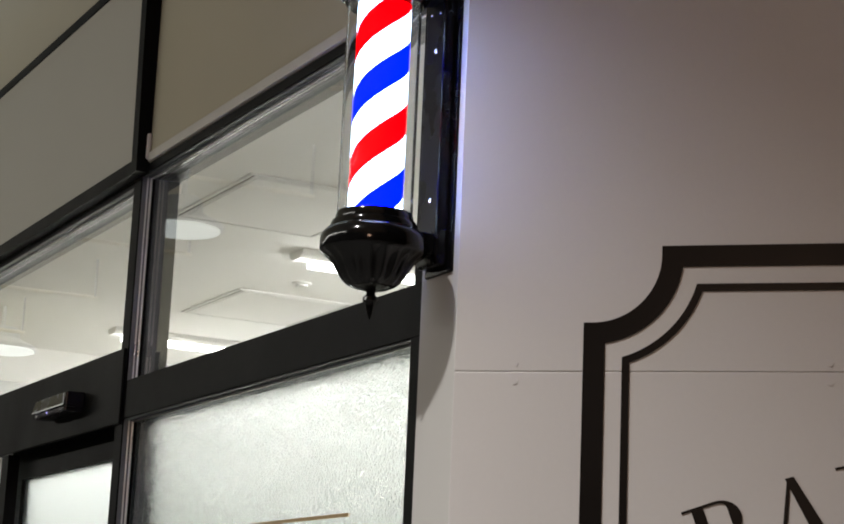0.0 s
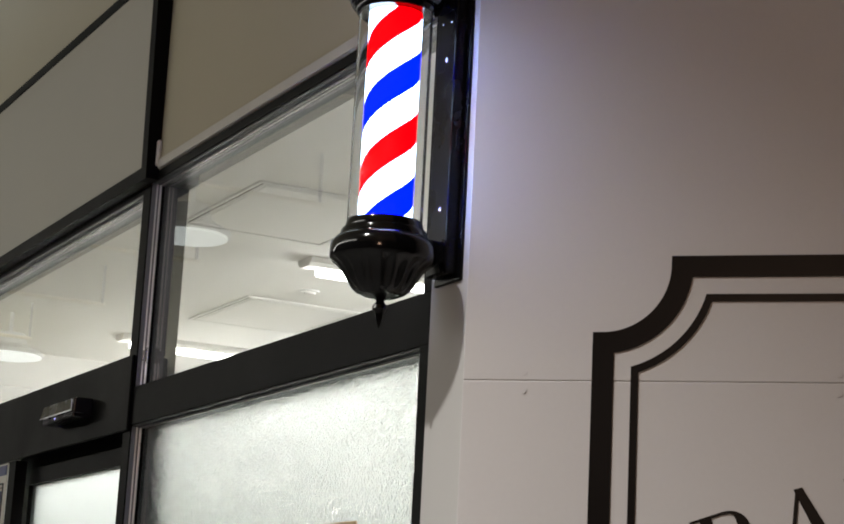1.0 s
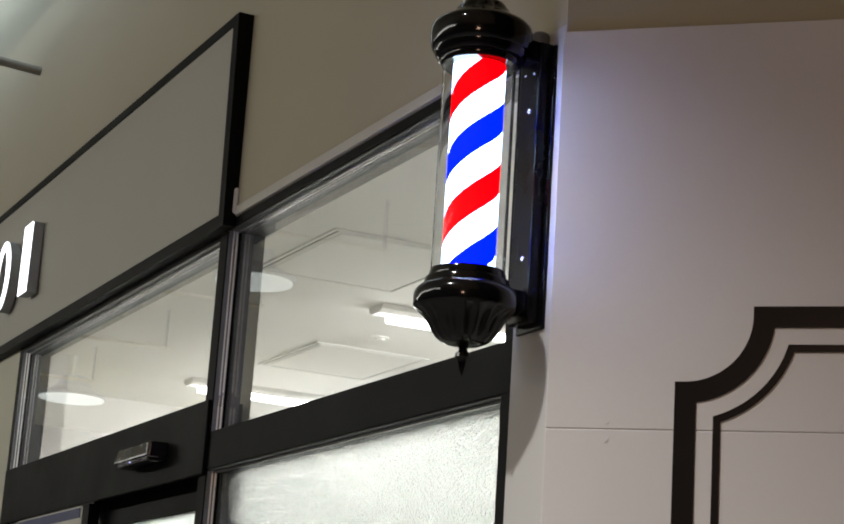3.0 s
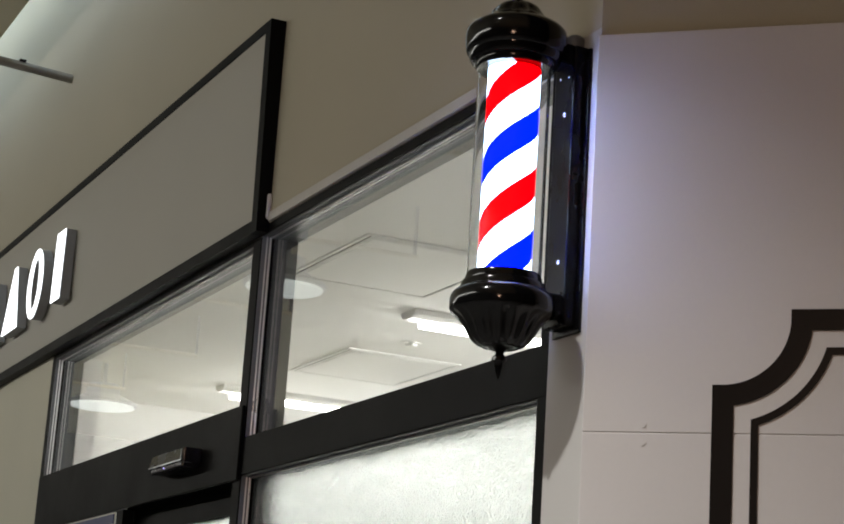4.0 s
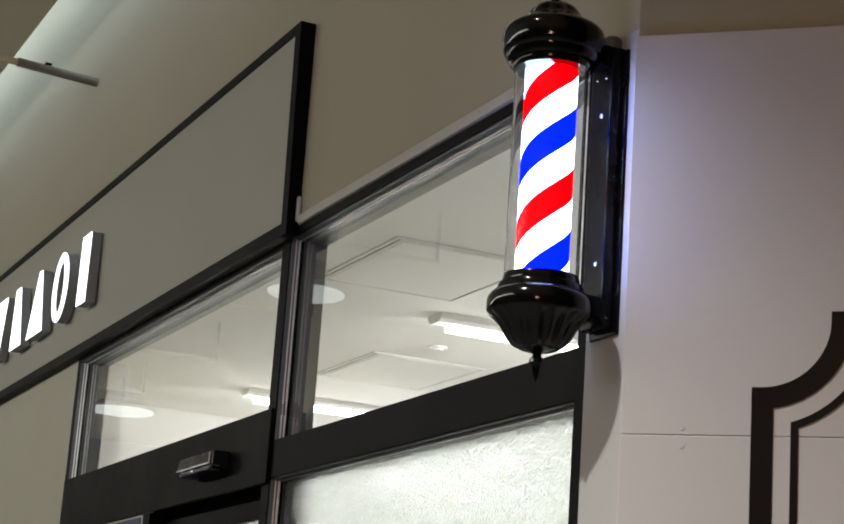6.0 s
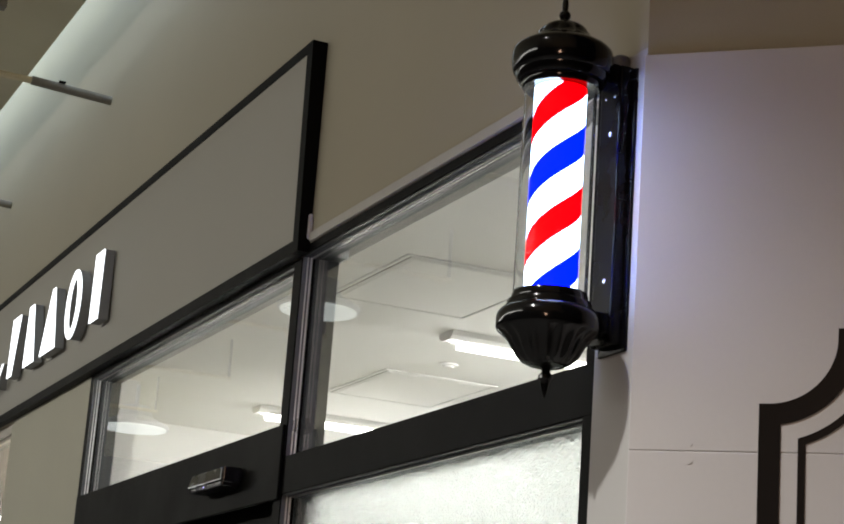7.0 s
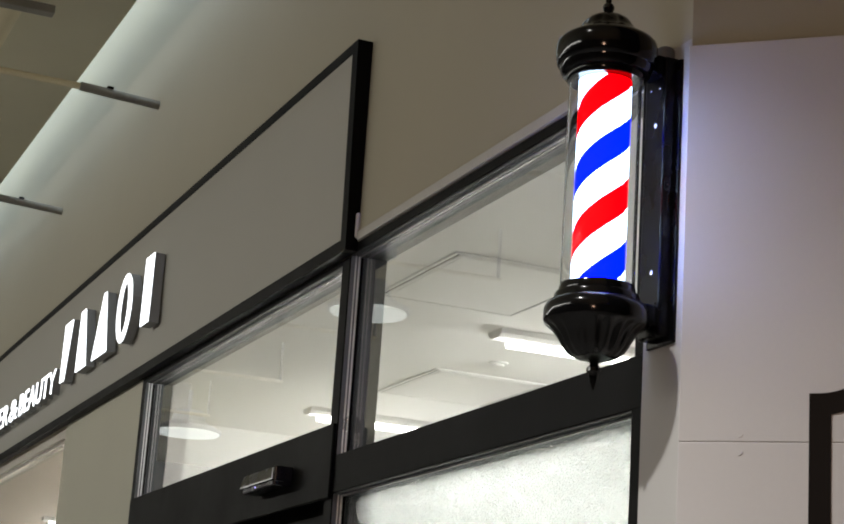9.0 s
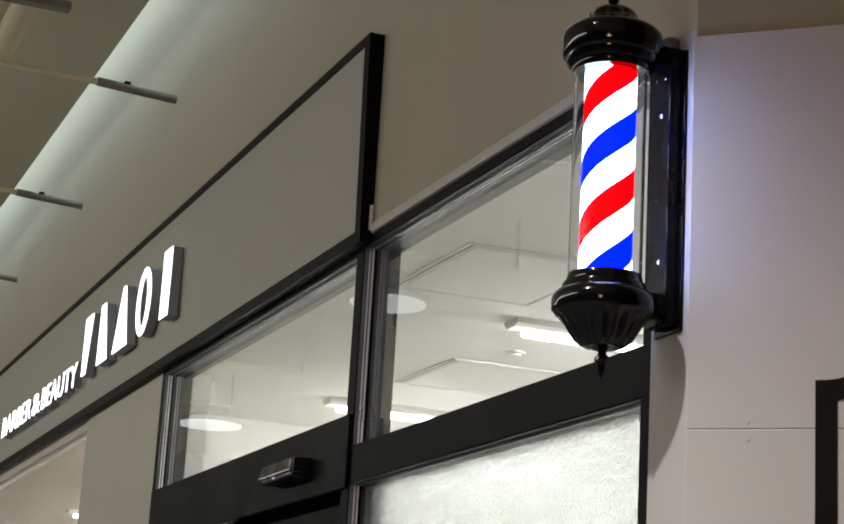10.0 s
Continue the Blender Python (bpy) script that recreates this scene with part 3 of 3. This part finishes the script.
structure(block("wall_right", (0.05, 0.15, 0.2, 2.5, 0, CZ), M_ROOM), "white side wall by the window", "wall")
structure(block("floor_shop", (-12.0, 0.3, 0.2, 2.5, 0.0, 0.03), M_CREAM), "pale shop floor", "floor")


def hatch(x0, x1, y0, y1):
    h = thing("ceiling_hatch", "square white access hatch with a fine metal rim in the ceiling", "access hatch", "ceiling hatches")
    w = 0.012
    for k, (g, m_) in enumerate(((0.0, M_CEIL), (0.022, M_CEIL))):
        for d in ((x0 + g, x1 - g, y0 + g, y0 + g + w), (x0 + g, x1 - g, y1 - g - w, y1 - g), (x0 + g, x0 + g + w, y0 + g + w, y1 - g - w), (x1 - g - w, x1 - g, y0 + g + w, y1 - g - w)):
            block("rim", (*d, CZ - 0.006, CZ - 0.001), m_, h)
    block("gap", (x0 + 0.012, x1 - 0.012, y0 + 0.012, y1 - 0.012, CZ - 0.003, CZ - 0.001), M_JOINT, h, "thin dark gap")
    block("leaf", (x0 + 0.036, x1 - 0.036, y0 + 0.036, y1 - 0.036, CZ - 0.007, CZ - 0.003), M_CEIL, h)


hatch(-2.37, -1.705, 0.322, 0.838)
hatch(-4.02, -3.375, 0.986, 1.49)


def batten(x, y0, y1):
    t = thing("ceiling_light", "white batten ceiling light with a bright tube", "ceiling light", "batten lights on the shop ceiling")
    bm = bmesh.new()
    slab(bm, [(x - 0.062, CZ - 0.001), (x + 0.062, CZ - 0.001), (x + 0.054, CZ - 0.018), (x + 0.032, CZ - 0.030), (x - 0.032, CZ - 0.030), (x - 0.054, CZ - 0.018)], y0 - 0.05, y1 + 0.05)
    part("housing", bm, M_ROOM, t, "white housing")
    bm = bmesh.new()
    tube(bm, (x, y0, CZ - 0.043), (x, y1, CZ - 0.043), 0.0165, 16)
    part("tube", bm, M_LED, t, "glowing tube", True)


# battens at -6.6 and -8.2 are unseen extras that brighten the far ceiling
for x, y in ((-2.61, 0.935), (-4.62, 0.935), (-6.6, 1.15), (-8.2, 1.15), (-10.5, 0.93)):
    batten(x, y, y + 1.22)

sd = thing("smoke_detector", "small round white detector on the shop ceiling", "smoke detector")
bm = bmesh.new()
lathe(bm, [(CZ - 0.017, 0.014), (CZ - 0.016, 0.022), (CZ - 0.008, 0.025), (CZ - 0.007, 0.038), (CZ - 0.001, 0.040)], -3.12, 1.14, 32)
part("body", bm, M_CEIL, sd, "", True)

# ---- covered street in front ----
structure(block("ground", (-60, 60, -60, 60, -0.1, 0.0), M_FLOOR), "grey paving in front of the shop", "paving")
structure(block("canopy_soffit", (-18.0, 9.0, -8.0, -0.217, 4.60, 4.72), M_SOFFIT), "dull olive-grey canopy soffit", "soffit")
structure(block("slot_lid", (-18.0, 9.0, -8.0, 0.0, 5.30, 5.4), M_SOFFIT), "roof over the light slot", "roof")
structure(block("wall_opposite", (-18.0, 9.0, -8.2, -8.0, 0, 5.4), M_STREET), "plain wall across the street", "wall")
structure(block("wall_street_end", (9.0, 9.2, -8.2, 4.0, 0, 5.4), M_STREET), "plain wall at the end of the street", "wall")
structure(block("wall_street_left", (-18.2, -18.0, -8.2, 0.2, 0, 5.4), M_STREET), "plain wall at the far end of the street", "wall")
cv = thing("cove_light", "cool white strip light above the edge of the canopy", "strip light")
block("housing", (-17.0, -2.2, -0.56, -0.04, 5.235, 5.30), M_LAMP, cv)
block("diffuser", (-17.0, -2.2, -0.55, -0.05, 5.22, 5.235), M_COVE, cv, "glowing diffuser")

for k in range(6):
    x = -4.455 - 2.03 * (k - 1)
    r = thing("stay_rod", "grey steel stay rod with a thicker sleeve at the wall", "stay rod", "stay rods along the facade")
    bm = bmesh.new()
    tube(bm, (x, -0.33, 4.265), (x, -2.6, 4.282), 0.0150, 16)
    part("rod", bm, M_PIPE, r, "cream painted rod", True)
    bm = bmesh.new()
    tube(bm, (x, 0.0, 4.247), (x, -0.365, 4.266), 0.0205, 12)
    part("sleeve", bm, M_STEEL, r, "dull steel sleeve", False)
    block("clip", (x - 0.022, x + 0.022, -0.245, -0.215, 4.276, 4.286), M_BRACKET, r, "small black clip", bevel=0.003)
    bm = bmesh.new()
    tube(bm, (x, -2.58, 4.282), (x, -2.58, 4.60), 0.012, 12)
    part("hanger", bm, M_STEEL, r, "", True)

pp = thing("ceiling_pipe", "cream painted pipe under the canopy soffit", "pipe")
bm = bmesh.new()
tube(bm, (-16, -0.73, 4.53), (0, -0.73, 4.53), 0.058, 24)
part("pipe", bm, M_PIPE, pp, "", True)
for x in (-14, -11, -8, -5.4, -2.6):
    block("clamp", (x - 0.02, x + 0.02, -0.79, -0.67, 4.57, 4.60), M_STEEL, pp)


st = thing("pipe_strut", "dark steel strut carrying the pipe under the canopy", "strut")
block("channel", (-4.15, -4.09, -1.60, -0.575, 4.435, 4.472), M_STEEL, st, bevel=0.003)
for y in (-1.5, -1.0):
    block("hanger", (-4.15, -4.13, y - 0.01, y + 0.01, 4.472, 4.60), M_STEEL, st)


def pendant(x, y, z, r, glow_mat, group="pendant lamps under the canopy", hang=True):
    words = "round grey pendant lamp with a glowing disc below the canopy" if hang else "small round grey lamp set close under the canopy"
    t = thing("pendant_lamp" if hang else "canopy_lamp", words, "pendant lamp" if hang else "ceiling lamp", group if hang else "")
    bm = bmesh.new()
    if hang:
        lathe(bm, [(z, r + 0.02), (z + 0.03, r + 0.02), (z + 0.10, r * 0.55), (z + 0.20, r * 0.45), (z + 0.21, 0.02), (4.60, 0.02)], x, y, 48)
    else:
        lathe(bm, [(z, r + 0.02), (z + 0.02, r + 0.02), (4.60, r * 0.8)], x, y, 48)
    part("housing", bm, M_LAMP, t, "grey housing", True)
    bm = bmesh.new()
    lathe(bm, [(z - 0.018, r * 0.97), (z - 0.012, r), (z - 0.001, r)], x, y, 48)
    part("disc", bm, glow_mat, t, "glowing disc", True)


for x, y, r in ((-7.46, -2.13, 0.245), (-13.16, -2.564, 0.30)):
    pendant(x, y, 4.2, r, M_DISC)
pendant(0.765, -2.10, 4.56, 0.12, M_DISC, hang=False)
sp = bpy.data.lights.new("beam", "SPOT")
sp.energy, sp.color, sp.spot_size, sp.spot_blend, sp.shadow_soft_size = KEY_POWER, (1.0, 0.975, 0.94), radians(113), 1.0, 0.06
new("beam", sp).location = (0.765, -2.10, 4.50)

# unseen pendant and point source, added only to warm the corner wall
pendant(4.2, -3.0, 3.15, 0.14, glow("warm_fill_disc", (1.0, 0.6, 0.35), 2.0))
wp = bpy.data.lights.new("warm_fill", "POINT")
wp.energy, wp.color, wp.shadow_soft_size = WARM_POWER, (1.0, 0.62, 0.42), 0.25
new("warm_fill", wp).location = (4.2, -3.0, 2.86)

# added soft source, kept out of the window reflections, evens out the facade
ll = thing("fill_line", "unseen long line light added across the street to fill the facade", "line light")
block("housing", (-17.2, 1.2, -5.42, -5.26, 4.20, 4.30), M_LAMP, ll)
for x in (-17.0, 1.0):
    block("hanger", (x - 0.008, x + 0.008, -5.348, -5.332, 4.30, 4.60), M_STEEL, ll)
ar = bpy.data.lights.new("fill_line_glow", "AREA")
ar.shape, ar.size, ar.size_y, ar.energy, ar.color = "RECTANGLE", 17.0, 0.22, ROW_POWER, (1.0, 0.975, 0.90)
glow_line = new("fill_line_glow", ar)
glow_line.matrix_basis = pose(-8.2, -5.3, 4.02, 55, 0, 0)
